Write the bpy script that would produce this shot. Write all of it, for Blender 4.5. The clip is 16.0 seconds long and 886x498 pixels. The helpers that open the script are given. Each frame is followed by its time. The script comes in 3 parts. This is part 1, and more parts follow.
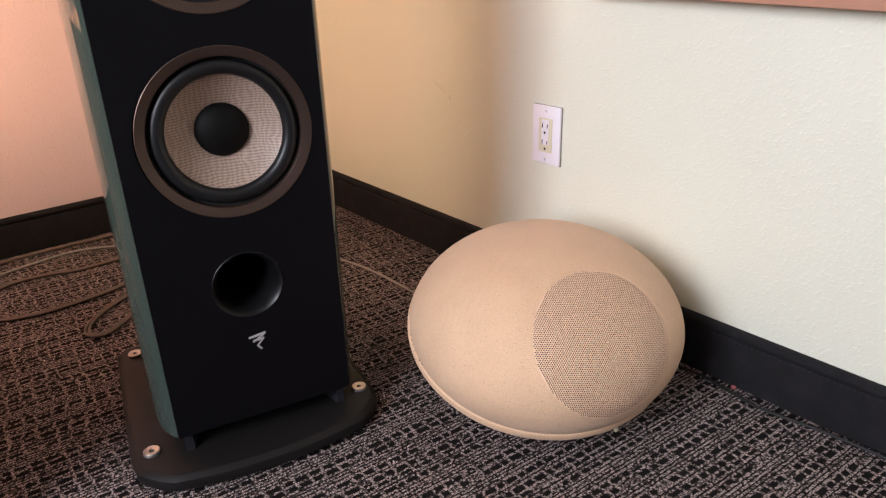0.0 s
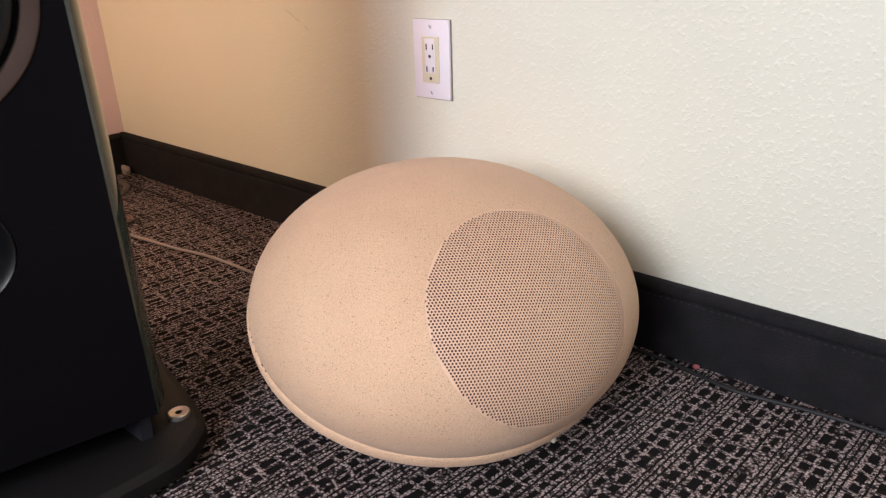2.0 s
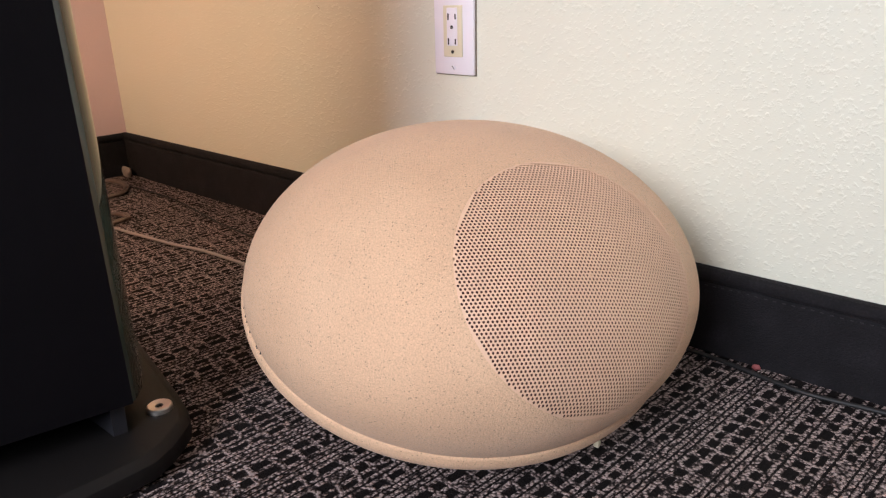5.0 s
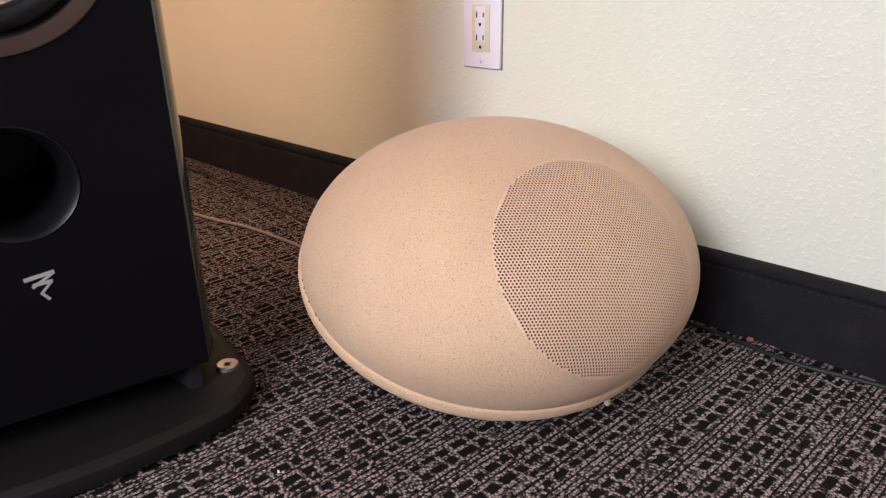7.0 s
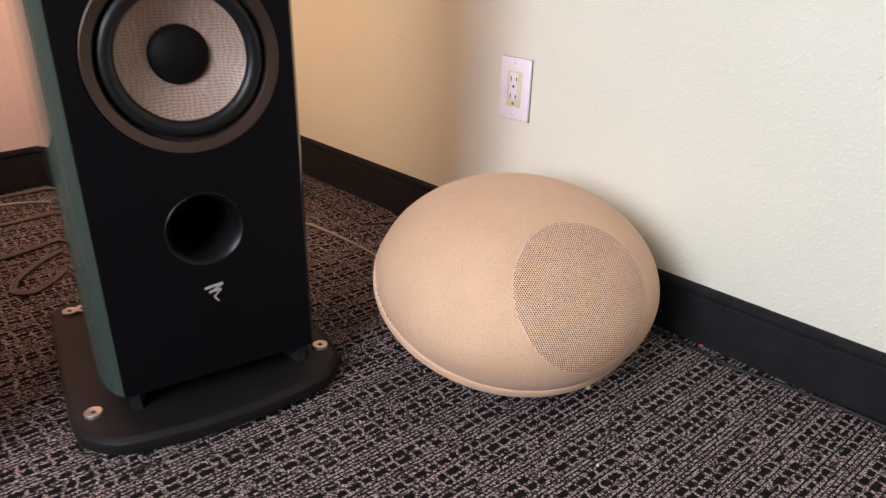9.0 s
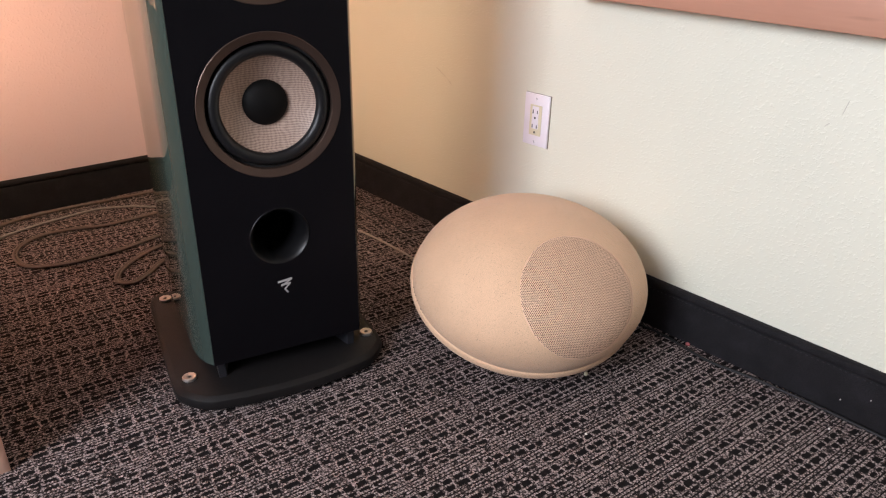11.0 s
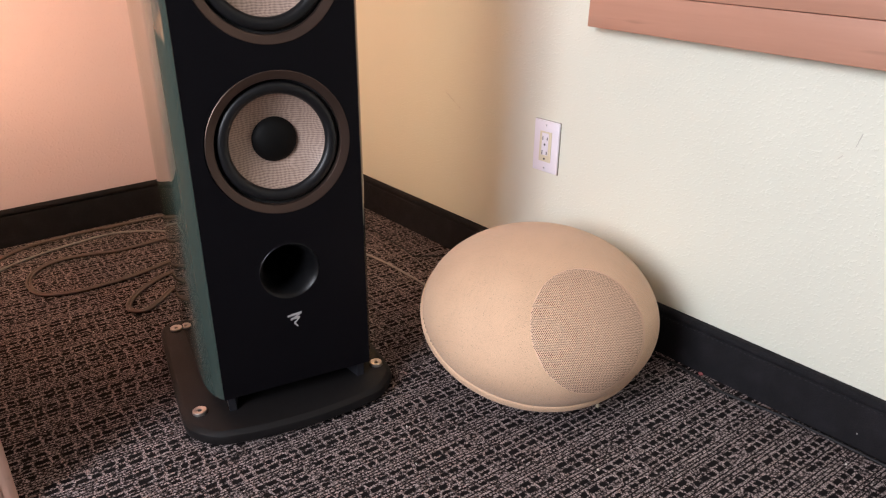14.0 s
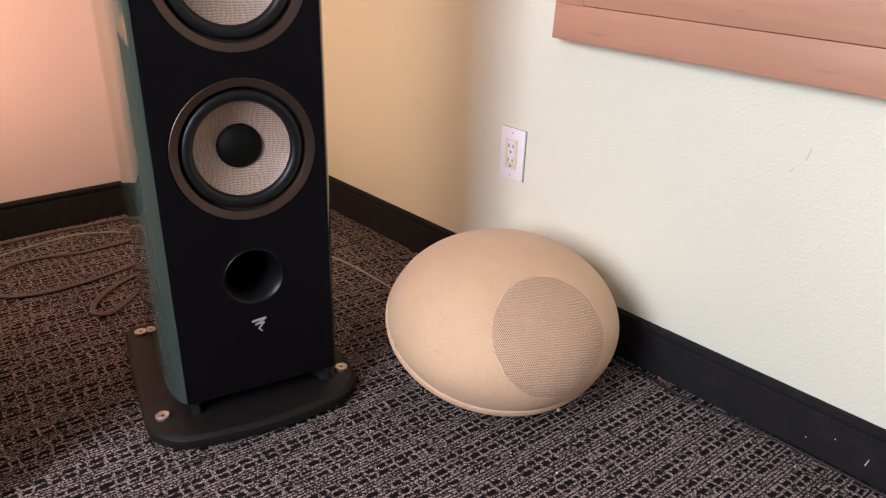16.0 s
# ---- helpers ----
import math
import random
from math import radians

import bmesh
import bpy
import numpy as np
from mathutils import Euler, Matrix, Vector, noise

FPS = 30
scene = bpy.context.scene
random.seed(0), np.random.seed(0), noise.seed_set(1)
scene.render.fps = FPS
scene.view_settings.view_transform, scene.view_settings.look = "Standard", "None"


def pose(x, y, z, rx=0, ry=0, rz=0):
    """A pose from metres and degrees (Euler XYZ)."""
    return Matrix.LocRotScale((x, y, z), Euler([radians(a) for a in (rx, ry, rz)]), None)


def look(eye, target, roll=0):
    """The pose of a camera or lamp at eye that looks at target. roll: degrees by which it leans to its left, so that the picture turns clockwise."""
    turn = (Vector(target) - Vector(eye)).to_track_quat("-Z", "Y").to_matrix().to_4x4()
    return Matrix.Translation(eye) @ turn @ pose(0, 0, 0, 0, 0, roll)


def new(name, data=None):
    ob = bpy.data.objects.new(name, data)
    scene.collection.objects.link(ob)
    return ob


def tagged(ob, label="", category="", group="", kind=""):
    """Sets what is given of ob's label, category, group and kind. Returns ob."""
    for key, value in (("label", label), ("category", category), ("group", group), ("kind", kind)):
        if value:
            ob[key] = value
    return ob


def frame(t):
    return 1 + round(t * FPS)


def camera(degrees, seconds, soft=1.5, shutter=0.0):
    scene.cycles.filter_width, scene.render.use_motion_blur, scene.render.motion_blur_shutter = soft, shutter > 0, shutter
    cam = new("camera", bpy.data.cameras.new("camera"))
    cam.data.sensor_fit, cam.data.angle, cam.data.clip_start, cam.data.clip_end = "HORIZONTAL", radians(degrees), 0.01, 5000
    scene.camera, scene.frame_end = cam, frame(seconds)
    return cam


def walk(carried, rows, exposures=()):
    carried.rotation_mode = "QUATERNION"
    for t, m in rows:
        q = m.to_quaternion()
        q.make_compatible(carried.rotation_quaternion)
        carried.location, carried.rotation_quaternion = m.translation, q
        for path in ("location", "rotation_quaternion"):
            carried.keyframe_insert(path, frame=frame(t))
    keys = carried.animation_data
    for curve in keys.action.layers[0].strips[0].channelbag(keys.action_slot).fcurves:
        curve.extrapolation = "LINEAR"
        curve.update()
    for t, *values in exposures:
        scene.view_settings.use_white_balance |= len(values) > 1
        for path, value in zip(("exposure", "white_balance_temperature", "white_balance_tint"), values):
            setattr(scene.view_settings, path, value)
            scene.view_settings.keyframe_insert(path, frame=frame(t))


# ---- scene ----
cam = camera(65.2, 16.0, soft=1.2, shutter=0.35)
PATH = [
    (0, (0.162, 0.181, 0.692), (1.328, 1.595, -0.111), -1.8),
    (0.5, (0.177, 0.179, 0.709), (1.374, 1.571, -0.084), -2.0),
    (1, (0.239, 0.268, 0.643), (1.489, 1.614, -0.148), -2.2),
    (1.5, (0.326, 0.322, 0.561), (1.659, 1.585, -0.232), -1.7),
    (2, (0.374, 0.362, 0.49), (1.756, 1.581, -0.288), -1.8),
    (2.5, (0.401, 0.397, 0.459), (1.817, 1.581, -0.31), -1.9),
    (3, (0.416, 0.415, 0.433), (1.845, 1.604, -0.304), -2.0),
    (3.5, (0.418, 0.43, 0.416), (1.852, 1.635, -0.286), -2.0),
    (4, (0.412, 0.444, 0.407), (1.853, 1.652, -0.276), -1.5),
    (4.2, (0.422, 0.433, 0.392), (1.84, 1.673, -0.28), -1.9),
    (6.5, (0.366, 0.412, 0.411), (1.739, 1.669, -0.319), -0.7),
    (7, (0.336, 0.388, 0.435), (1.696, 1.645, -0.322), -0.8),
    (7.5, (0.299, 0.356, 0.465), (1.643, 1.612, -0.321), -0.7),
    (8, (0.254, 0.32, 0.504), (1.581, 1.574, -0.313), -0.2),
    (8.5, (0.204, 0.28, 0.554), (1.508, 1.542, -0.288), 0.5),
    (9, (0.143, 0.242, 0.63), (1.431, 1.51, -0.225), 1.5),
    (9.2, (0.106, 0.225, 0.664), (1.402, 1.493, -0.18), 2.1),
    (11.3, (0.023, 0.069, 0.732), (1.207, 1.438, -0.118), 1.1),
    (11.5, (0.024, 0.084, 0.733), (1.202, 1.458, -0.118), 1.1),
    (12, (0.02, 0.101, 0.744), (1.185, 1.493, -0.095), 0.8),
    (12.5, (0.029, 0.106, 0.749), (1.189, 1.505, -0.088), 0.4),
    (13, (0.04, 0.103, 0.746), (1.196, 1.507, -0.086), 0.0),
    (13.5, (0.041, 0.098, 0.754), (1.206, 1.496, -0.076), 0.1),
    (14, (0.039, 0.089, 0.768), (1.218, 1.478, -0.058), 0.5),
    (14.5, (0.032, 0.087, 0.772), (1.218, 1.472, -0.051), 0.8),
    (15, (0.03, 0.089, 0.768), (1.223, 1.469, -0.053), 1.1),
    (15.5, (0.038, 0.084, 0.783), (1.245, 1.451, -0.039), 1.3),
    (16, (0.045, 0.07, 0.786), (1.279, 1.41, -0.039), 1.9),
]
walk(cam, [(t, look(eye, target, roll)) for t, eye, target, roll in PATH], [(0.0, 0.85, 6500, 17), (16.0, 0.85, 6500, 17)])

# ---- light ----
world = bpy.data.worlds.new("world")
scene.world = world
world.use_nodes = True
wn = world.node_tree.nodes
sky = wn.new("ShaderNodeTexSky")
sky.sky_type, sky.sun_disc, sky.sun_elevation, sky.sun_rotation = "NISHITA", False, radians(40), radians(250)
world.node_tree.links.new(sky.outputs[0], wn["Background"].inputs[0])
wn["Background"].inputs[1].default_value = 0.1


def lamp(name, kind, m, power, colour, **more):
    data = bpy.data.lights.new(name, kind)
    data.energy, data.color = power, colour
    if kind == "AREA":
        data.shape, data.size, data.size_y = "RECTANGLE", more["size"], more["size_y"]
    else:
        data.shadow_soft_size = more["radius"]
    ob = new(name, data)
    ob.matrix_world = m
    return ob


# daylight through the window of the west wall, and a warm table lamp in the north-west corner
lamp("window_light", "AREA", look((-2.37, 0.17, 1.72), (0.5, 0.17, 1.1)), 71, (0.9, 0.985, 1.05), size=1.1, size_y=1.4)
lamp("lamp_bulb", "POINT", pose(-0.32, 1.46, 0.86), 25.5, (1.0, 0.735, 0.44), radius=0.19)


# ---- materials ----
def material(name):
    m = bpy.data.materials.new(name)
    m.use_nodes = True
    return m, m.node_tree.nodes, m.node_tree.links, m.node_tree.nodes["Principled BSDF"]


def math_node(ns, ls, op, a, b=None, c=None, clamp=False):
    n = ns.new("ShaderNodeMath")
    n.operation, n.use_clamp = op, clamp
    for i, v in enumerate((a, b, c)):
        if v is None:
            continue
        if isinstance(v, (int, float)):
            n.inputs[i].default_value = v
        else:
            ls.new(v, n.inputs[i])
    return n.outputs[0]


def noise_node(ns, ls, vector, scale, detail=3.0, rough=0.55):
    n = ns.new("ShaderNodeTexNoise")
    n.inputs["Scale"].default_value, n.inputs["Detail"].default_value, n.inputs["Roughness"].default_value = scale, detail, rough
    if vector is not None:
        ls.new(vector, n.inputs["Vector"])
    return n.outputs["Fac"]


def ramp_node(ns, ls, fac, stops):
    n = ns.new("ShaderNodeValToRGB")
    els = n.color_ramp.elements
    while len(els) < len(stops):
        els.new(0.5)
    for e, (p, c) in zip(els, stops):
        e.position, e.color = p, (*c, 1) if len(c) == 3 else c
    ls.new(fac, n.inputs[0])
    return n.outputs[0]


def bump_node(ns, ls, height, strength, distance, bsdf):
    n = ns.new("ShaderNodeBump")
    n.inputs["Strength"].default_value, n.inputs["Distance"].default_value = strength, distance
    ls.new(height, n.inputs["Height"])
    ls.new(n.outputs[0], bsdf.inputs["Normal"])


def coords(ns, kind="Object"):
    return ns.new("ShaderNodeTexCoord").outputs[kind]


def grey(v):
    return (v, v, v)


def simple(name, colour, rough, metal=0.0, vary=0.12, scale=40.0, bump=0.0, bump_scale=300.0, spec=0.5):
    """Colour with two scales of variation, and a fine relief."""
    m, ns, ls, b = material(name)
    co = coords(ns)
    big = noise_node(ns, ls, co, scale * 0.15, 3)
    fine = noise_node(ns, ls, co, scale, 4)
    mix = math_node(ns, ls, "MULTIPLY_ADD", big, 0.6, math_node(ns, ls, "MULTIPLY", fine, 0.4))
    lo, hi = tuple(c * (1 - vary) for c in colour), tuple(min(1, c * (1 + vary)) for c in colour)
    ls.new(ramp_node(ns, ls, mix, [(0.3, lo), (0.7, hi)]), b.inputs["Base Color"])
    b.inputs["Metallic"].default_value = metal
    b.inputs["Specular IOR Level"].default_value = spec
    ls.new(math_node(ns, ls, "MULTIPLY_ADD", big, 0.15, rough - 0.075, clamp=True), b.inputs["Roughness"])
    if bump:
        bump_node(ns, ls, noise_node(ns, ls, co, bump_scale, 3), bump, 0.002, b)
    return m


def wall_paint(name, colour, relief=0.34, size=205):
    """Rolled paint over a sprayed knock-down texture."""
    m, ns, ls, b = material(name)
    co = ns.new("ShaderNodeNewGeometry").outputs["Position"]
    big = noise_node(ns, ls, co, 1.6, 3)
    lo, hi = tuple(c * 0.95 for c in colour), tuple(min(1, c * 1.03) for c in colour)
    ls.new(ramp_node(ns, ls, big, [(0.3, lo), (0.7, hi)]), b.inputs["Base Color"])
    b.inputs["Roughness"].default_value = 0.5
    blobs = noise_node(ns, ls, co, size, 2, 0.4)
    flat = ramp_node(ns, ls, blobs, [(0.54, grey(0)), (0.8, grey(1))])
    fine = noise_node(ns, ls, co, 420, 2)
    bump_node(ns, ls, math_node(ns, ls, "MULTIPLY_ADD", fine, 0.2, flat), relief, 0.0024, b)
    return m


def felt_material():
    """Dark napped fabric with paler fibres and rubbed patches."""
    m, ns, ls, b = material("charcoal_felt")
    co = ns.new("ShaderNodeNewGeometry").outputs["Position"]
    nap = noise_node(ns, ls, co, 420, 4, 0.8)
    patch = noise_node(ns, ls, co, 26, 3, 0.6)
    mix = math_node(ns, ls, "MULTIPLY_ADD", patch, 0.45, math_node(ns, ls, "MULTIPLY", nap, 0.6))
    ls.new(ramp_node(ns, ls, mix, [(0.36, (0.007, 0.0064, 0.0078)), (0.54, (0.0115, 0.0104, 0.0125)), (0.72, (0.024, 0.022, 0.0262))]), b.inputs["Base Color"])
    b.inputs["Roughness"].default_value = 0.85
    b.inputs["Specular IOR Level"].default_value = 0.25
    bump_node(ns, ls, nap, 0.7, 0.003, b)
    return m


def carpet_material():
    m, ns, ls, b = material("carpet_loop")
    co = ns.new("ShaderNodeNewGeometry").outputs["Position"]
    turn = ns.new("ShaderNodeVectorRotate")
    turn.rotation_type = "Z_AXIS"
    turn.inputs["Angle"].default_value = radians(5.3)
    ls.new(co, turn.inputs["Vector"])
    wob = ns.new("ShaderNodeTexNoise")
    wob.inputs["Scale"].default_value, wob.inputs["Detail"].default_value = 300, 2
    ls.new(co, wob.inputs["Vector"])
    mixv = ns.new("ShaderNodeVectorMath")
    mixv.operation = "MULTIPLY_ADD"
    ls.new(wob.outputs["Color"], mixv.inputs[0])
    mixv.inputs[1].default_value = (0.0038, 0.003, 0)
    ls.new(turn.outputs[0], mixv.inputs[2])
    sep = ns.new("ShaderNodeSeparateXYZ")
    ls.new(mixv.outputs[0], sep.inputs[0])
    u, v = sep.outputs[0], sep.outputs[1]

    def white(x, y=None):
        n = ns.new("ShaderNodeTexWhiteNoise")
        n.noise_dimensions = "1D" if y is None else "2D"
        if y is None:
            ls.new(x, n.inputs["W"])
        else:
            c = ns.new("ShaderNodeCombineXYZ")
            ls.new(x, c.inputs[0]), ls.new(y, c.inputs[1])
            ls.new(c.outputs[0], n.inputs["Vector"])
        return n.outputs["Value"]

    # rows across the weave, in millimetres: kind 1 big dark cells, 0.5 short dashes, 0 plain light ribs
    rows = [(9, 1), (5, 0), (9, 1), (5, 0), (2, 0.5), (4, 0), (2, 0.5), (4, 0), (2, 0.5), (4, 0), (2, 0.5), (5, 0), (7, 1), (4, 0), (2.5, 0.5), (4, 0), (6, 1), (4, 0),
            (10, 1), (5, 0), (2, 0.5), (4, 0), (9, 1), (5, 0), (2, 0.5), (4, 0), (2, 0.5), (4, 0), (2, 0.5), (5, 0)]
    total = sum(r[0] for r in rows)
    stops, at = [], 0.0
    for size, value in rows:
        stops.append((at / total, grey(value)))
        at += size
    period = math_node(ns, ls, "DIVIDE", v, total / 1000)
    ramp = ramp_node(ns, ls, math_node(ns, ls, "FRACT", period), stops)
    ramp.node.color_ramp.interpolation = "CONSTANT"
    kind = math_node(ns, ls, "MULTIPLY", ramp, 1.0)
    # columns: a wide and a narrow dark cell in turn, drifting a little
    Q = 0.040
    drift = math_node(ns, ls, "MULTIPLY_ADD", noise_node(ns, ls, co, 2.2, 1), 1.6, math_node(ns, ls, "DIVIDE", u, Q))
    drift = math_node(ns, ls, "MULTIPLY_ADD", noise_node(ns, ls, co, 22, 1), 0.5, drift)
    fu = math_node(ns, ls, "FRACT", drift)
    col = math_node(ns, ls, "FLOOR", math_node(ns, ls, "MULTIPLY", drift, 2.0))

    def inside(f, lo, hi, soft=0.03):
        a = ns.new("ShaderNodeMapRange")
        a.interpolation_type = "SMOOTHSTEP"
        ls.new(f, a.inputs["Value"])
        a.inputs["From Min"].default_value, a.inputs["From Max"].default_value = lo - soft, lo + soft
        c = ns.new("ShaderNodeMapRange")
        c.interpolation_type = "SMOOTHSTEP"
        ls.new(f, c.inputs["Value"])
        c.inputs["From Min"].default_value, c.inputs["From Max"].default_value = hi - soft, hi + soft
        c.inputs["To Min"].default_value, c.inputs["To Max"].default_value = 1, 0
        return math_node(ns, ls, "MULTIPLY", a.outputs[0], c.outputs[0])

    cells = math_node(ns, ls, "MAXIMUM", inside(fu, 0.04, 0.45), inside(fu, 0.6, 0.89))
    keep = math_node(ns, ls, "MULTIPLY_ADD", math_node(ns, ls, "GREATER_THAN", white(col, math_node(ns, ls, "FLOOR", math_node(ns, ls, "MULTIPLY", period, 16))), 0.14), 0.75, 0.25)
    big = math_node(ns, ls, "MULTIPLY", math_node(ns, ls, "GREATER_THAN", kind, 0.75), math_node(ns, ls, "MULTIPLY", cells, keep))
    small = math_node(ns, ls, "MULTIPLY", inside(kind, 0.25, 0.75, 0.05), math_node(ns, ls, "MULTIPLY_ADD", cells, 0.3, 0.6))
    dark = math_node(ns, ls, "MAXIMUM", big, small)
    tuft = noise_node(ns, ls, co, 520, 3, 0.7)
    bead = ns.new("ShaderNodeTexVoronoi")
    bead.inputs["Scale"].default_value = 300
    ls.new(co, bead.inputs["Vector"])
    loop = math_node(ns, ls, "MULTIPLY_ADD", bead.outputs["Distance"], -1.25, 1.3, clamp=True)
    light = math_node(ns, ls, "MULTIPLY", math_node(ns, ls, "SUBTRACT", 1.0, dark), loop)
    level = math_node(ns, ls, "MULTIPLY_ADD", math_node(ns, ls, "SUBTRACT", tuft, 0.54), 1.35, light, clamp=True)
    colour = ramp_node(ns, ls, level, [(0.12, (0.009, 0.0068, 0.0072)), (0.4, (0.046, 0.035, 0.035)), (0.66, (0.285, 0.226, 0.219)), (1.0, (0.6, 0.49, 0.474))])
    ls.new(colour, b.inputs["Base Color"])
    b.inputs["Roughness"].default_value = 0.95
    b.inputs["Specular IOR Level"].default_value = 0.15
    bump_node(ns, ls, math_node(ns, ls, "MULTIPLY_ADD", tuft, 0.5, light), 0.8, 0.004, b)
    return m


def stone_material():
    """Beige moulded shell with a sandy grain and sparse dark specks."""
    m, ns, ls, b = material("sandstone_shell")
    co = coords(ns)
    big = noise_node(ns, ls, co, 9, 3)
    base = ramp_node(ns, ls, big, [(0.3, (0.695, 0.45, 0.29)), (0.7, (0.76, 0.505, 0.33))])
    grain = noise_node(ns, ls, co, 850, 2, 0.6)
    tone = ramp_node(ns, ls, grain, [(0.28, grey(0.8)), (0.5, grey(1.0)), (0.74, grey(1.14))])
    tint = ns.new("ShaderNodeMix")
    tint.data_type, tint.blend_type = "RGBA", "MULTIPLY"
    tint.inputs["Factor"].default_value = 1.0
    ls.new(base, tint.inputs["A"])
    ls.new(tone, tint.inputs["B"])
    grainy = tint.outputs["Result"]
    spot = ns.new("ShaderNodeTexVoronoi")
    spot.inputs["Scale"].default_value = 430
    ls.new(co, spot.inputs["Vector"])
    near = math_node(ns, ls, "LESS_THAN", spot.outputs["Distance"], math_node(ns, ls, "MULTIPLY", noise_node(ns, ls, co, 130, 2), 0.46))
    sepc = ns.new("ShaderNodeSeparateColor")
    ls.new(spot.outputs["Color"], sepc.inputs[0])
    few = math_node(ns, ls, "GREATER_THAN", sepc.outputs[0], 0.62)
    mix = ns.new("ShaderNodeMix")
    mix.data_type = "RGBA"
    ls.new(math_node(ns, ls, "MULTIPLY", near, math_node(ns, ls, "MULTIPLY", few, 0.5)), mix.inputs["Factor"])
    ls.new(grainy, mix.inputs["A"])
    mix.inputs["B"].default_value = (0.2, 0.115, 0.08, 1)
    ls.new(mix.outputs["Result"], b.inputs["Base Color"])
    b.inputs["Roughness"].default_value = 0.62
    b.inputs["Specular IOR Level"].default_value = 0.3
    b.inputs["Sheen Weight"].default_value = 0.12
    b.inputs["Sheen Roughness"].default_value = 0.4
    bump_node(ns, ls, noise_node(ns, ls, co, 600, 3, 0.7), 0.6, 0.0018, b)
    return m


def flax_material():
    """Woven cone: crossed pale threads."""
    m, ns, ls, b = material("flax_cone")
    co = coords(ns)
    sep = ns.new("ShaderNodeSeparateXYZ")
    ls.new(co, sep.inputs[0])

    def threads(axis, pitch, sway, seed):
        """Parallel threads, swaying a little from place to place."""
        bend = math_node(ns, ls, "MULTIPLY", noise_node(ns, ls, co, seed, 2), sway)
        turn = math_node(ns, ls, "MULTIPLY_ADD", axis, 2 * math.pi / pitch, bend)
        return math_node(ns, ls, "MULTIPLY_ADD", math_node(ns, ls, "SINE", turn), 0.5, 0.5)

    weft = threads(sep.outputs[2], 0.0034, 13.0, 26)
    warp = threads(sep.outputs[0], 0.0062, 26.0, 34)
    patch = noise_node(ns, ls, co, 38, 2)
    fine = noise_node(ns, ls, co, 620, 3)
    w = math_node(ns, ls, "MULTIPLY", weft, 0.34)
    w = math_node(ns, ls, "MULTIPLY_ADD", math_node(ns, ls, "MULTIPLY", warp, patch), 0.34, w)
    w = math_node(ns, ls, "MULTIPLY_ADD", fine, 0.42, w)
    ls.new(ramp_node(ns, ls, w, [(0.12, (0.15, 0.095, 0.07)), (0.72, (0.42, 0.3, 0.243))]), b.inputs["Base Color"])
    b.inputs["Roughness"].default_value = 0.5
    bump_node(ns, ls, w, 0.3, 0.0008, b)
    return m


def wood_material(name, lo, hi, rough):
    """Fine maple with faint streaks along the length, the object's y."""
    m, ns, ls, b = material(name)
    mp = ns.new("ShaderNodeMapping")
    mp.inputs["Scale"].default_value = (14, 0.9, 14)
    ls.new(coords(ns), mp.inputs["Vector"])
    grain = noise_node(ns, ls, mp.outputs[0], 3.0, 5, 0.6)
    mp2 = ns.new("ShaderNodeMapping")
    mp2.inputs["Scale"].default_value = (45, 5, 45)
    ls.new(coords(ns), mp2.inputs["Vector"])
    fleck = ramp_node(ns, ls, noise_node(ns, ls, mp2.outputs[0], 1.2, 2), [(0.66, grey(0)), (0.76, grey(1))])
    base = ramp_node(ns, ls, grain, [(0.3, lo), (0.7, hi)])
    mix = ns.new("ShaderNodeMix")
    mix.data_type = "RGBA"
    ls.new(math_node(ns, ls, "MULTIPLY", fleck, 0.45), mix.inputs["Factor"])
    ls.new(base, mix.inputs["A"])
    mix.inputs["B"].default_value = (*(c * 0.5 for c in lo), 1)
    ls.new(mix.outputs["Result"], b.inputs["Base Color"])
    b.inputs["Roughness"].default_value = rough
    bump_node(ns, ls, grain, 0.06, 0.001, b)
    return m


M_CREAM = wall_paint("cream_paint", (0.755, 0.75, 0.635), 0.31)
M_ROSE = wall_paint("rose_paint", (0.775, 0.62, 0.66), 0.3, 150)
# unseen ceiling, greyed so that it throws less light back
M_CEIL = simple("ceiling_dimmed", (0.42, 0.4, 0.38), 0.8)
# unseen south and west walls: dark colour chosen to weaken the room's bounce light
M_FAR = wall_paint("bounce_cut_taupe", (0.22, 0.19, 0.17))
M_CARPET = carpet_material()
M_BASE = felt_material()
M_STONE = stone_material()
M_GRILLE = simple("grille_enamel", (0.8, 0.53, 0.37), 0.5, vary=0.05)
M_CAVITY = simple("brown_cavity", (0.12, 0.05, 0.042), 0.9, vary=0.1)
M_FLAX = flax_material()
M_BAFFLE = simple("black_baffle", (0.004, 0.0035, 0.0048), 0.5, vary=0.1, scale=60, bump=0.12, bump_scale=900, spec=0.1)
M_GREEN = simple("moss_green_lacquer", (0.036, 0.053, 0.046), 0.035, vary=0.04, scale=4, spec=0.42)
M_BRONZE = simple("bronze_ring", (0.1, 0.066, 0.053), 0.4, metal=0.8, vary=0.06, scale=30)
M_RUBBER = simple("black_rubber", (0.0055, 0.0055, 0.0066), 0.42, vary=0.08, spec=0.4)
M_PORT = simple("satin_black_port", (0.004, 0.0038, 0.0044), 0.38, vary=0.06, spec=0.3)
# satin black fins, colour lightened and blued to paint in the window's glint
M_FIN = simple("glint_lightened_fin", (0.018, 0.018, 0.022), 0.34, vary=0.08, spec=0.5)
M_CAP = simple("black_cap", (0.004, 0.0036, 0.0036), 0.6, vary=0.05, spec=0.14)
M_VOID = simple("dark_void", (0.003, 0.003, 0.003), 0.9, vary=0.05)
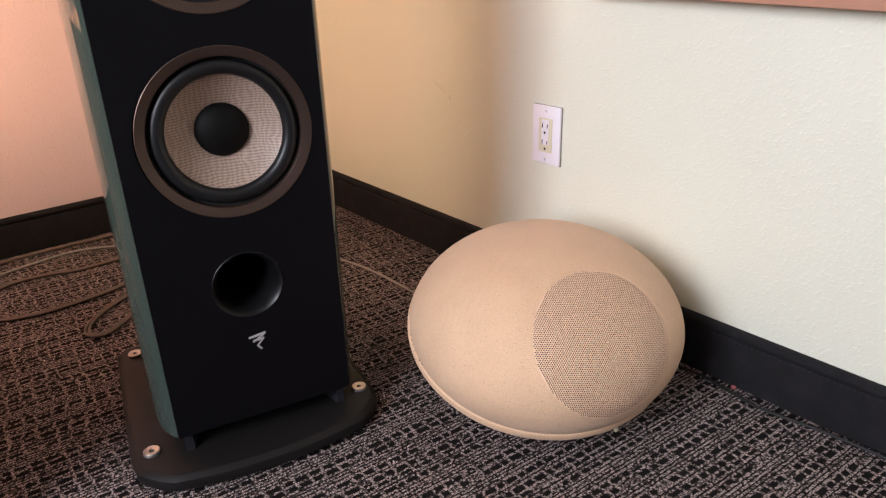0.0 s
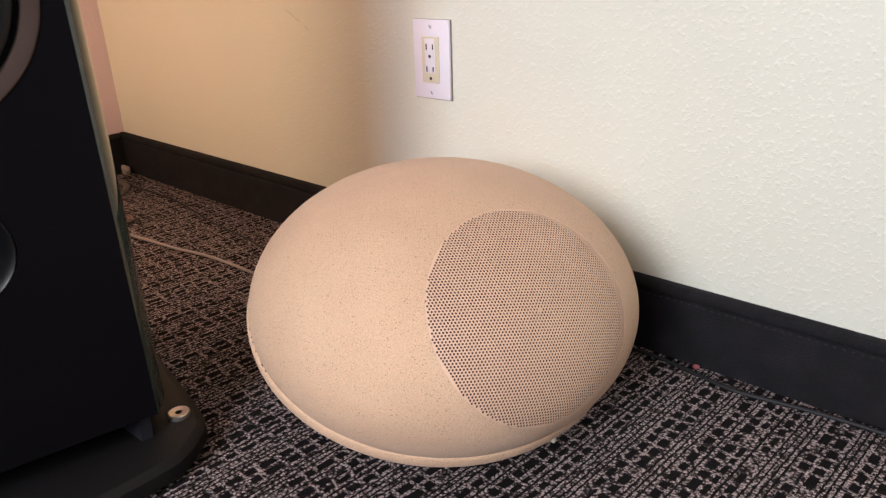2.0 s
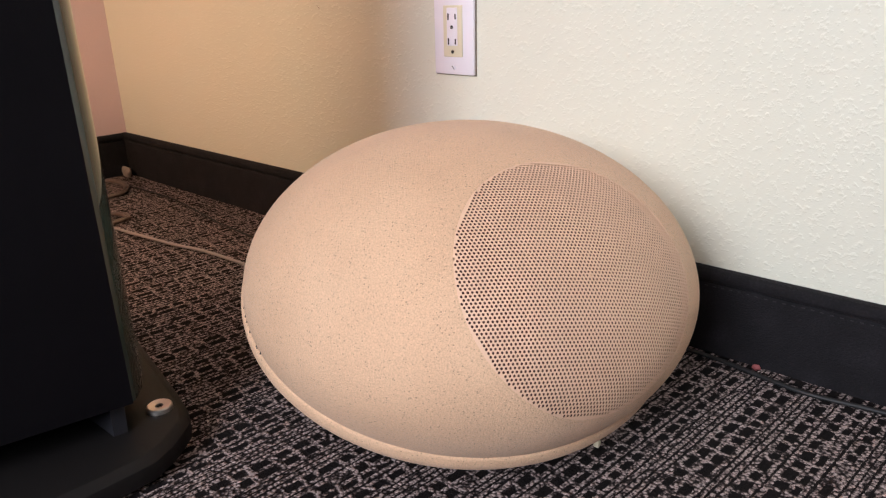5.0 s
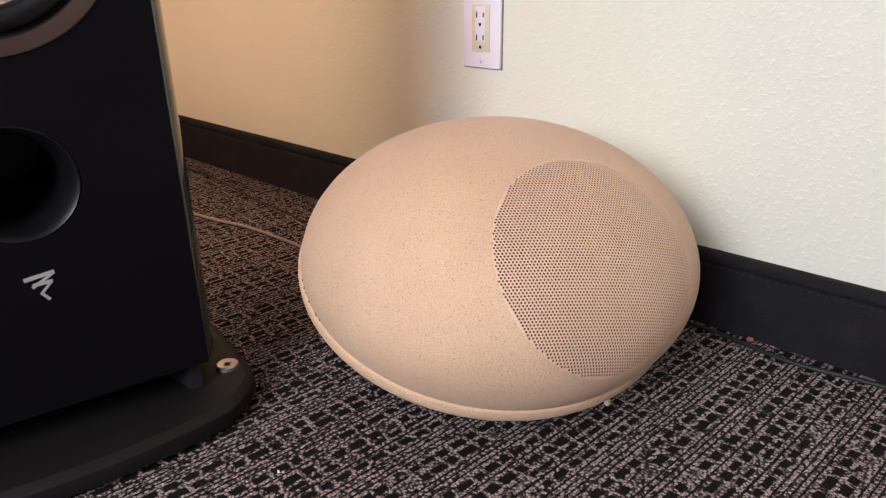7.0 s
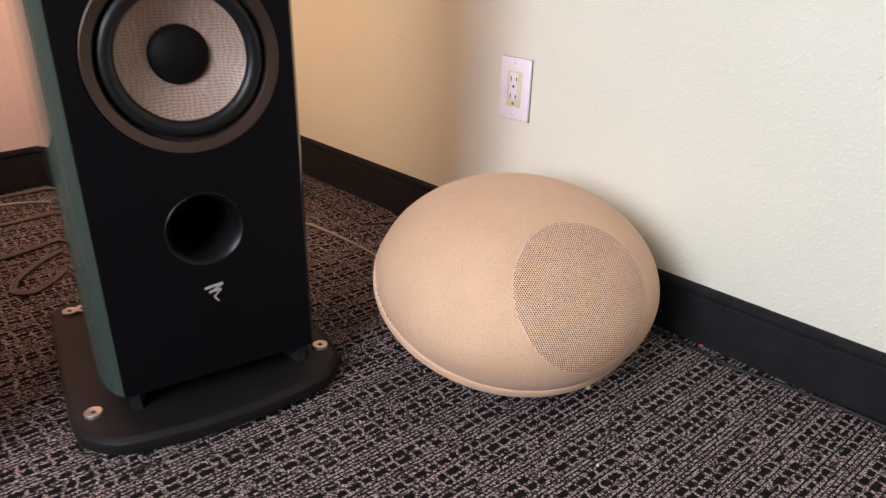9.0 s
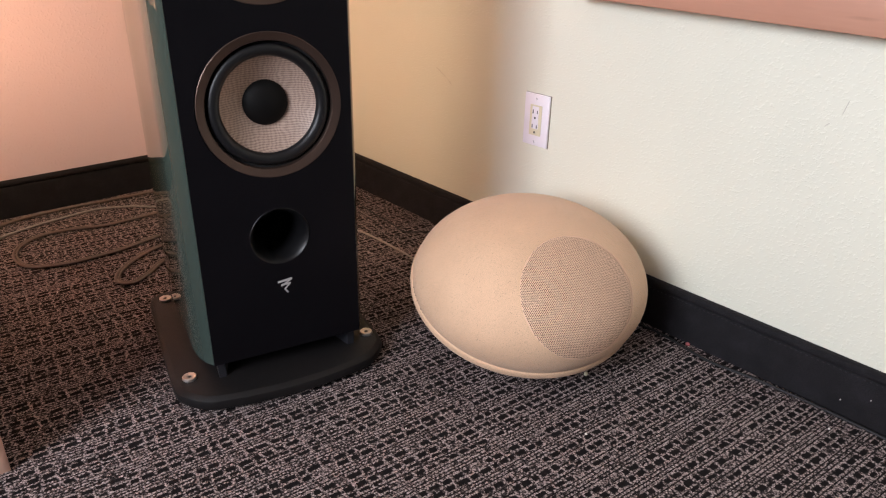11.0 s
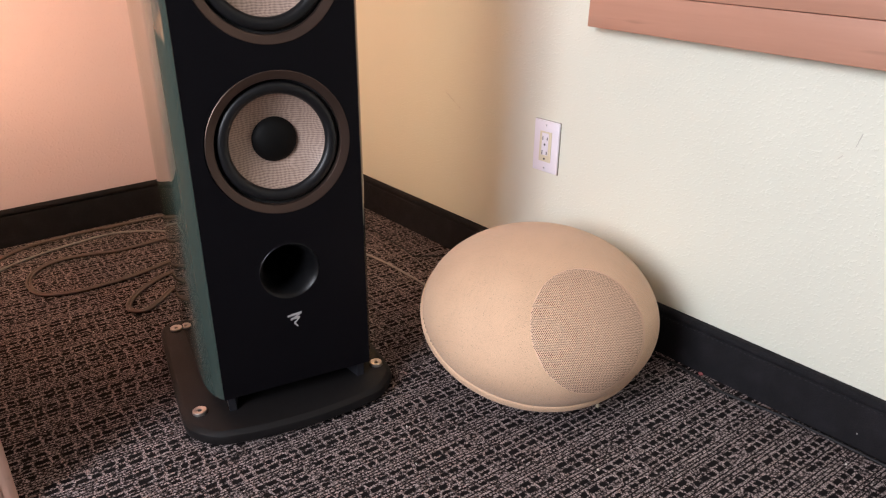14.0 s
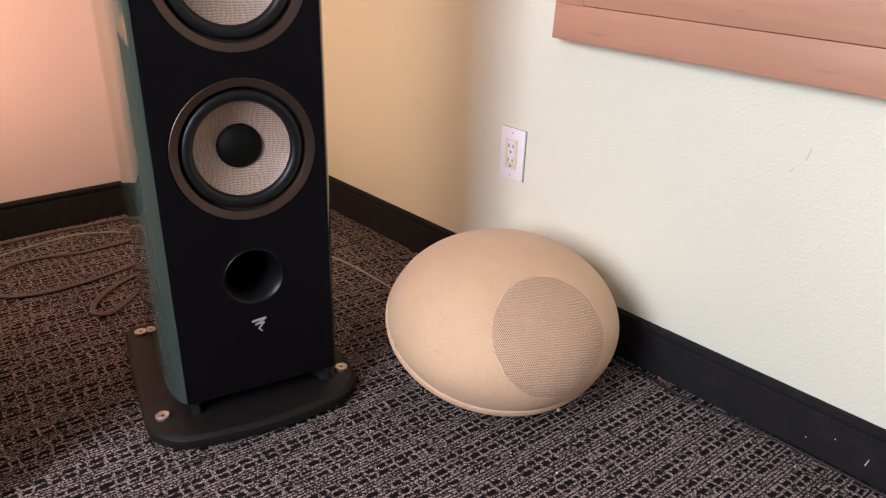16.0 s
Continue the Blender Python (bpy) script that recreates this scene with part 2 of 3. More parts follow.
M_PLATE = simple("black_metal_plate", (0.008, 0.007, 0.0072), 0.5, vary=0.12, scale=60, bump=0.15, bump_scale=1200, spec=0.24)
M_STEEL = simple("satin_steel", (0.6, 0.56, 0.52), 0.32, metal=0.9, vary=0.06)
M_EMBLEM = simple("silver_emblem", (0.62, 0.6, 0.6), 0.35, metal=0.4, vary=0.03)
M_WHITE = simple("white_plastic", (0.86, 0.81, 0.87), 0.3, vary=0.03)
M_GAP_SHADE = simple("gap_shade", (0.2, 0.165, 0.125), 0.9)
M_ALMOND = simple("almond_plastic", (0.74, 0.67, 0.5), 0.35, vary=0.03)
M_SLOT = simple("slot_dark", (0.022, 0.016, 0.014), 0.6, vary=0.05)
M_MAPLE = wood_material("reddish_maple", (0.46, 0.23, 0.155), (0.53, 0.275, 0.19), 0.42)
M_PANEL = wood_material("tan_laminate", (0.62, 0.37, 0.28), (0.68, 0.42, 0.32), 0.45)
M_TWIN = simple("brown_cable_jacket", (0.13, 0.093, 0.077), 0.36, vary=0.15)
M_WIRE = simple("pale_wire", (0.3, 0.27, 0.25), 0.6, vary=0.12)
M_BLACKWIRE = simple("black_wire", (0.006, 0.006, 0.007), 0.55, vary=0.1)
M_RED = simple("red_scrap", (0.3, 0.08, 0.08), 0.7)
M_LINT = simple("lint_grey", (0.26, 0.22, 0.2), 0.9)


# ---- mesh helpers ----
def finish(bm, name, mat, angle=35.0):
    bmesh.ops.recalc_face_normals(bm, faces=bm.faces)
    me = bpy.data.meshes.new(name)
    bm.to_mesh(me)
    bm.free()
    me.polygons.foreach_set("use_smooth", [True] * len(me.polygons))
    me.set_sharp_from_angle(angle=radians(angle))
    if mat:
        me.materials.append(mat)
    return me


def part(name, bm, mat, parent, label="", m=None, angle=35.0):
    ob = new(name, finish(bm, name, mat, angle))
    ob.parent = parent
    if m is not None:
        ob.matrix_basis = m
    return tagged(ob, label)


def thing(name, m, label, category, group="", kind=""):
    ob = new(name)
    ob.empty_display_size = 0.05
    ob.matrix_basis = m
    return tagged(ob, label, category, group, kind)


def solid(name, bm, mat, label, category, m=None, group="", kind="", angle=35.0):
    ob = new(name, finish(bm, name, mat, angle))
    if m is not None:
        ob.matrix_basis = m
    return tagged(ob, label, category, group, kind)


def add_box(bm, lo, hi, bevel=0.0, segments=2):
    lo, hi = Vector(lo), Vector(hi)
    made = bmesh.ops.create_cube(bm, size=1.0)["verts"]
    for w in made:
        w.co = Vector(((lo[i] + hi[i]) / 2 + w.co[i] * (hi[i] - lo[i]) for i in range(3)))
    if bevel:
        edges = list({e for w in made for e in w.link_edges})
        bmesh.ops.bevel(bm, geom=edges, offset=bevel, segments=segments, affect="EDGES", profile=0.5)
    return bm


def box(lo, hi, bevel=0.0, segments=2):
    return add_box(bmesh.new(), lo, hi, bevel, segments)


def rings_mesh(rings, closed=True, cap_start=False, cap_end=False):
    """Skin over a list of equally long rings of points."""
    bm = bmesh.new()
    vs = [[bm.verts.new(p) for p in ring] for ring in rings]
    n = len(vs[0])
    for a, b in zip(vs, vs[1:]):
        for i in range(n if closed else n - 1):
            j = (i + 1) % n
            bm.faces.new((a[i], a[j], b[j], b[i]))
    if cap_start:
        bm.faces.new(vs[0])
    if cap_end:
        bm.faces.new(vs[-1][::-1])
    return bm


def lathe(profile, n=72, close=False):
    """Turned about the local y axis: profile rows (radius, y)."""
    rings = [[(r * math.cos(2 * math.pi * i / n), y, r * math.sin(2 * math.pi * i / n)) for i in range(n)] for r, y in profile]
    return rings_mesh(rings, True, False, close)


def prism(outline, levels, caps=True):
    """Outline (x, y) lifted through levels (z, inset): inset moves it towards its middle."""
    cx, cy = sum(p[0] for p in outline) / len(outline), sum(p[1] for p in outline) / len(outline)
    rings = []
    for z, inset in levels:
        ring = []
        for x, y in outline:
            d = Vector((x - cx, y - cy))
            k = max(0.0, 1 - inset / d.length)
            ring.append((cx + d.x * k, cy + d.y * k, z))
        rings.append(ring)
    return rings_mesh(rings, True, caps, caps)


def smooth_path(points, step=0.012):
    """Catmull-Rom through points, sampled evenly enough."""
    pts = [Vector(p) for p in points]
    pts = [2 * pts[0] - pts[1]] + pts + [2 * pts[-1] - pts[-2]]
    out = []
    for a, b, c, d in zip(pts, pts[1:], pts[2:], pts[3:]):
        n = max(2, int((c - b).length / step))
        for i in range(n):
            t = i / n
            out.append(0.5 * (2 * b + (c - a) * t + (2 * a - 5 * b + 4 * c - d) * t * t + (3 * b - a - 3 * c + d) * t ** 3))
    return out + [pts[-2]]


def tube(path, radius, n=10, shift=0.0):
    """A round cable along a path on the floor; shift moves it sideways."""
    rings = []
    for i, p in enumerate(path):
        d = (path[min(i + 1, len(path) - 1)] - path[max(i - 1, 0)]).normalized()
        side = d.cross(Vector((0, 0, 1))).normalized()
        up = side.cross(d)
        c = p + side * shift
        rings.append([c + side * radius * math.cos(2 * math.pi * k / n) + up * radius * math.sin(2 * math.pi * k / n) for k in range(n)])
    return rings_mesh(rings, True, True, True)


# ---- the room ----
X_EAST, Y_NORTH, X_WEST, Y_SOUTH, Z_TOP = 1.163, 2.135, -2.4, -2.2, 2.5
T = 0.12

floor = solid("floor", box((X_WEST - T, Y_SOUTH - T, -0.1), (X_EAST + T, Y_NORTH + T, 0.0)), M_CARPET, "dark brown and grey loop-pile carpet in a woven grid pattern", "carpet", kind="structure")
solid("ceiling", box((X_WEST - T, Y_SOUTH - T, Z_TOP), (X_EAST + T, Y_NORTH + T, Z_TOP + 0.1)), M_CEIL, "plain unseen ceiling, greyed to cut bounce light", "ceiling", kind="structure")
SCUFFS = [(1.390, 0.403, 0.039, -152), (1.355, 0.383, 0.010, -137), (0.457, 0.494, 0.022, 103), (0.477, 0.464, 0.009, 133)]
M_SCUFF = simple("grey_scuff", (0.43, 0.39, 0.33), 0.7)
east = solid("wall_east", box((X_EAST, Y_SOUTH - T, 0), (X_EAST + T, Y_NORTH + T, Z_TOP)), M_CREAM, "cream painted wall with a sprayed texture", "wall", kind="structure")
solid("wall_north", box((X_WEST - T, Y_NORTH, 0), (X_EAST, Y_NORTH + T, Z_TOP)), M_ROSE, "rose beige painted wall with a sprayed texture", "wall", kind="structure")
solid("wall_south", box((X_WEST - T, Y_SOUTH - T, 0), (X_EAST, Y_SOUTH, Z_TOP)), M_FAR, "plain unseen wall, dark taupe to cut bounce light", "wall", kind="structure")


for y, z, length, turn in SCUFFS:
    part("scuff", box((-0.0005, -length / 2, -0.0004), (0.0002, length / 2, 0.0004)), M_SCUFF, east, "short pencil-thin scuff", pose(X_EAST, y, z, turn, 0, 0))


def west_wall():
    """Wall with one window opening."""
    bm = bmesh.new()
    y0, y1, z0, z1 = -0.40, 0.74, 0.98, 2.44
    add_box(bm, (X_WEST - T, Y_SOUTH, 0), (X_WEST, y0, Z_TOP))
    add_box(bm, (X_WEST - T, y1, 0), (X_WEST, Y_NORTH, Z_TOP))
    add_box(bm, (X_WEST - T, y0, 0), (X_WEST, y1, z0))
    add_box(bm, (X_WEST - T, y0, z1), (X_WEST, y1, Z_TOP))
    return bm


solid("wall_west", west_wall(), M_FAR, "plain unseen wall with a window opening, dark taupe to cut bounce light", "wall", kind="structure")


def baseboard_profile():
    """(out from the wall, height): a flat strip with a rolled top edge and a shallow seam below it."""
    return [(0, 0), (0.015, 0), (0.015, 0.0800), (0.0142, 0.0825), (0.0122, 0.0838), (0.0122, 0.0852), (0.0148, 0.0866), (0.0163, 0.0905), (0.0155, 0.0965), (0.012, 0.1002), (0.006, 0.1008), (0, 0.0995)]


def baseboard(name, a, b, out, label):
    a, b, out = Vector(a), Vector(b), Vector(out)
    rings = [[p + out * o + Vector((0, 0, h)) for o, h in baseboard_profile()] for p in (a, b)]
    return solid(name, rings_mesh(rings, True, True, True), M_BASE, label, "baseboard", kind="structure", angle=50)


board = baseboard("baseboard_east", (X_EAST, Y_SOUTH, 0), (X_EAST, Y_NORTH, 0), (-1, 0, 0), "charcoal fabric-covered baseboard with a rolled seamed top edge")
bm = bmesh.new()
y = 0.05
while y < 2.1:
    add_box(bm, (X_EAST - 0.0153, y, 0.0812 + 0.0004 * math.sin(y * 90)), (X_EAST - 0.0146, y + 0.0032, 0.0820 + 0.0004 * math.sin(y * 90)))
    y += 0.0085 + 0.0012 * random.random()
M_THREAD = simple("grey_thread", (0.026, 0.024, 0.027), 0.8)
tagged(part("stitching", bm, M_THREAD, board, "row of small grey stitches"), kind="stuff")
baseboard("baseboard_north", (X_WEST, Y_NORTH, 0), (X_EAST - 0.0165, Y_NORTH, 0), (0, -1, 0), "charcoal fabric-covered baseboard with a rolled seamed top edge")


# ---- tower loudspeaker ----
def woofer(parent, cx, cz):
    """Moving-coil driver with a flat bronze trim ring, set in the baffle; local y runs into the cabinet."""
    unit = new("woofer")
    unit.parent = parent
    unit.matrix_basis = pose(cx, 0, cz) @ Matrix.Scale(1.033, 4)
    part("trim_ring", lathe([(0.0925, 0.013), (0.0925, 0.0032), (0.0932, 0.0022), (0.098, 0.0008), (0.1035, -0.0010), (0.1045, -0.0012), (0.1052, -0.0006), (0.1053, 0.002)]), M_BRONZE, unit, "matt bronze trim ring")
    part("basket", lathe([(0.0925, 0.011), (0.0895, 0.012), (0.088, 0.016), (0.075, 0.03), (0.02, 0.06), (0.001, 0.06)]), M_VOID, unit)
    part("surround", lathe([(0.0895, 0.0125)] + [(0.0802 + 0.0088 * math.cos(a), 0.0115 - 0.0078 * math.sin(a)) for a in (radians(12 * k) for k in range(1, 15))] + [(0.0705, 0.0125)]), M_RUBBER, unit, "black rubber half-roll surround")
    part("cone", lathe([(0.0712, 0.0135), (0.068, 0.0165), (0.056, 0.023), (0.044, 0.0295), (0.032, 0.0345), (0.03, 0.035)]), M_FLAX, unit, "pale woven flax cone")
    part("dust_cap", lathe([(0.0335, 0.0345), (0.0335, 0.0325), (0.031, 0.0295), (0.026, 0.026), (0.019, 0.0228), (0.01, 0.0208), (0.0005, 0.0202)], 48), M_CAP, unit, "matt black domed cap")
    return unit


def baffle_mesh(half, cells, top):
    """Front panel in storeys (z0, z1, hole height, hole radius), with a round hole each."""
    bm = bmesh.new()
    n = 64
    for z0, z1, hz, r in cells:
        outer, inner, back = [], [], []
        for i in range(n):
            a = 2 * math.pi * (i + 0.5) / n
            c, s = math.cos(a), math.sin(a)
            k = min(half / abs(c), ((z1 - hz) / s if s > 0 else (z0 - hz) / s))
            outer.append(bm.verts.new((c * k, 0, hz + s * k)))
            inner.append(bm.verts.new((c * r, 0, hz + s * r)))
            back.append(bm.verts.new((c * r, 0.014, hz + s * r)))
        corners = [bm.verts.new((sx * half, 0, zz)) for sx, zz in ((1, z1), (-1, z1), (-1, z0), (1, z0))]
        turn = [math.atan2(z1 - hz, half), math.pi - math.atan2(z1 - hz, half), math.pi + math.atan2(hz - z0, half), 2 * math.pi - math.atan2(hz - z0, half)]
        for i in range(n):
            j = (i + 1) % n
            a0 = 2 * math.pi * (i + 0.5) / n
            a1 = 2 * math.pi * (i + 1.5) / n
            hit = [q for q, t in zip(corners, turn) if a0 < t < a1]
            bm.faces.new([inner[i], outer[i]] + hit + [outer[j], inner[j]])
            bm.faces.new((inner[i], inner[j], back[j], back[i]))
    z0 = cells[-1][1]
    bm.faces.new([bm.verts.new(p) for p in ((-half, 0, z0), (half, 0, z0), (half, 0, top), (-half, 0, top))])
    for sx in (-1, 1):
        q = [bm.verts.new(p) for p in ((sx * half, 0, cells[0][0]), (sx * half, 0.008, cells[0][0]), (sx * half, 0.008, top), (sx * half, 0, top))]
        bm.faces.new(q)
    q = [bm.verts.new(p) for p in ((-half, 0, cells[0][0]), (half, 0, cells[0][0]), (half, 0.008, cells[0][0]), (-half, 0.008, cells[0][0]))]
    bm.faces.new(q)
    bmesh.ops.remove_doubles(bm, verts=bm.verts, dist=1e-5)
    return bm


def side_curve():
    """(half width, depth) of the cabinet from its front edge to its back: a swept front cheek, a flat side, a rounded rear edge."""
    cheek = [(0.1286 + 0.0219 * (1 - (1 - k / 28) ** 2.4), 0.003 + 0.085 * (k / 28) ** 1.15) for k in range(29)]
    rear = [(0.1305 + 0.02 * math.cos(radians(9 * k)), 0.308 + 0.02 * math.sin(radians(9 * k))) for k in range(11)]
    return cheek + [(0.1505, 0.16), (0.1505, 0.24)] + rear


def plate_outline():
    """Base plate seen from above: a bowed front edge and rounded corners."""
    right = [(0.02 * k, -0.0655 + 0.42 * (0.02 * k) ** 2 * 2.2) for k in range(0, 8)]
    right += [(0.158, -0.034), (0.172, -0.018), (0.182, 0.002), (0.187, 0.028), (0.188, 0.06), (0.187, 0.12), (0.184, 0.25), (0.181, 0.345), (0.176, 0.363), (0.164, 0.373), (0.145, 0.376), (0.0, 0.376)]
    return [(x - 0.0085, y + (0.007 if y < 0.0 else 0.0)) for x, y in right + [(-x, y) for x, y in reversed(right[1:-1])]]


def tower_speaker():
    s = thing("tower_speaker", pose(0.4985, 1.0095, 0, 0, 0, -12.3), "tall black-fronted speaker with glossy green sides on a base plate", "speaker")
    z0, top = 0.063, 1.13
    half = side_curve()
    ring = [(x, y) for x, y in half] + [(-x, y) for x, y in reversed(half)]
    bm = rings_mesh([[(x, y, z) for x, y in ring] for z in (z0, z0 + 0.002, top - 0.002, top)], False, False, False)
    for z in (z0, top):
        bm.faces.new([bm.verts.new((x, y, z)) for x, y in ring])
    cabinet = part("cabinet", bm, M_GREEN, s, "high-gloss moss green lacquered cabinet", angle=50)
    part("baffle", baffle_mesh(0.1283, [(z0, 0.36, 0.274, 0.0485), (0.36, 0.6085, 0.4825, 0.1075), (0.6085, 0.865, 0.735, 0.1075)], top), M_BAFFLE, s, "matt black front panel")
    woofer(s, 0.003, 0.4825)
    woofer(s, 0.003, 0.735)
    port = part("bass_port", lathe([(0.0488, 0.0004), (0.0478, -0.0006), (0.0464, 0.0006), (0.043, 0.006), (0.039, 0.016), (0.0365, 0.03), (0.0355, 0.05), (0.0355, 0.16), (0.001, 0.16)]), M_PORT, s, "flared black bass port", pose(-0.001, 0, 0.274))
    # emblem: three slanted strokes joined in a zigzag
    bm = bmesh.new()
    strokes = [((-0.0115, 0.0085), (0.0125, 0.0115), 0.0034), ((0.0115, 0.0105), (-0.0065, 0.0005), 0.0022), ((-0.006, 0.0025), (0.0095, 0.0035), 0.003), ((0.0085, 0.003), (-0.001, -0.0065), 0.002), ((-0.001, -0.0055), (0.0045, -0.013), 0.0024)]
    for (x0, y0), (x1, y1), w in strokes:
        d = Vector((x1 - x0, 0, y1 - y0))
        m = Matrix.Translation(((x0 + x1) / 2, -0.0004, (y0 + y1) / 2)) @ Matrix.Rotation(-math.atan2(y1 - y0, x1 - x0), 4, "Y")
        made = bmesh.ops.create_cube(bm, size=1.0, matrix=m @ Matrix.Diagonal((d.length, 0.0012, w, 1)))
    part("emblem", bm, M_EMBLEM, s, "small silver zigzag emblem", pose(0.0, 0, 0.184))
    # plinth: recessed slot between cabinet and plate
    part("plinth", box((-0.105, 0.07, 0.03), (0.105, 0.33, z0 + 0.001), 0.003), M_VOID, s)
    for sx in (-1, 1):
        bm = bmesh.new()
        tri = [(sx * 0.121, 0.012, 0.0295), (sx * 0.1225, 0.012, z0), (sx * 0.118, 0.15, z0), (sx * 0.085, 0.15, 0.0295)]
        a = [bm.verts.new(p) for p in tri]
        b = [bm.verts.new((p[0] - sx * 0.012, p[1], p[2])) for p in tri]
        bm.faces.new(a), bm.faces.new(b[::-1])
        for i in range(4):
            bm.faces.new((a[i], b[i], b[(i + 1) % 4], a[(i + 1) % 4]))
        part("fin", bm, M_FIN, s)
    plate = part("base_plate", prism(plate_outline(), [(0.004, 0.006), (0.008, 0.001), (0.02, 0.0), (0.0235, 0.0012), (0.0295, 0.009), (0.03, 0.0105)]), M_PLATE, s, "thick black base plate with a bevelled edge", angle=28)
    for x, y in ((-0.1665, 0.034), (0.1545, 0.033), (-0.1595, 0.334), (0.1505, 0.334)):
        cap = part("foot_cap", lathe([(0.0005, 0.0), (0.0035, 0.0), (0.0038, -0.0025), (0.0105, -0.0035), (0.0118, -0.0025), (0.012, 0.004)], 40), M_STEEL, s, "round steel spike cap", pose(x, y, 0.0315, 90, 0, 0) @ pose(0, 0, 0, 180, 0, 0))
        part("hex_socket", lathe([(0.0036, 0.0), (0.0036, -0.0006), (0.0005, -0.0006)], 6), M_SLOT, cap)
        part("spike", lathe([(0.006, 0.0), (0.006, 0.018), (0.0012, 0.031)], 20), M_STEEL, s, "", pose(x, y, 0.0315) @ pose(0, 0, 0, -90, 0, 0))
    return s


tower_speaker()


# ---- stone-shaped loudspeaker ----
EGG = dict(c=(0.9256, 0.8505), lean=(-0.0816, -0.0602), a=0.2176, b=0.2417, turn=-0.7401, zm=0.1309, h=0.1513, p=1.932)
LIP = (0.1206, 0.1399, 0.307)
GRILLE_AXIS = Vector((-0.4233, -0.7331, 0.5323)).normalized()
GRILLE_MID = Vector((0.8635, 0.7091, 0.1628))
GRILLE_R = 0.1025
EGG_MID = Vector((0.93, 0.855, 0.105))


def egg_field(q):
    e = EGG
    z = q[2]
    x, y = q[0] - e["c"][0] - e["lean"][0] * z, q[1] - e["c"][1] - e["lean"][1] * z
    c, s = math.cos(e["turn"]), math.sin(e["turn"])
    return ((x * c + y * s) / e["a"]) ** 2 + ((y * c - x * s) / e["b"]) ** 2 + abs((z - e["zm"]) / e["h"]) ** e["p"] - 1


def egg_point(d, origin=EGG_MID, grow=0.0, reach=0.45):
    """Where the ray from inside along d leaves the shell."""
    lo, hi = 0.0, reach
    for _ in range(26):
        mid = (lo + hi) / 2
        if egg_field(origin + d * mid) < 0:
            lo = mid
        else:
            hi = mid
    p = origin + d * (lo + grow)
    if p.z < 0.003 and d.z < 0:
        p = origin + d * ((0.003 - origin.z) / d.z)
    return p


def grille_point(x, y, sink=0.0):
    """The point of the shell in front of (x, y) in the grille's own disc."""
    ex = GRILLE_AXIS.cross(Vector((0, 0, 1))).normalized()
    ey = ex.cross(GRILLE_AXIS)
    o = GRILLE_MID + ex * x + ey * y - GRILLE_AXIS * 0.09
    return egg_point(GRILLE_AXIS, o, -sink, 0.3)


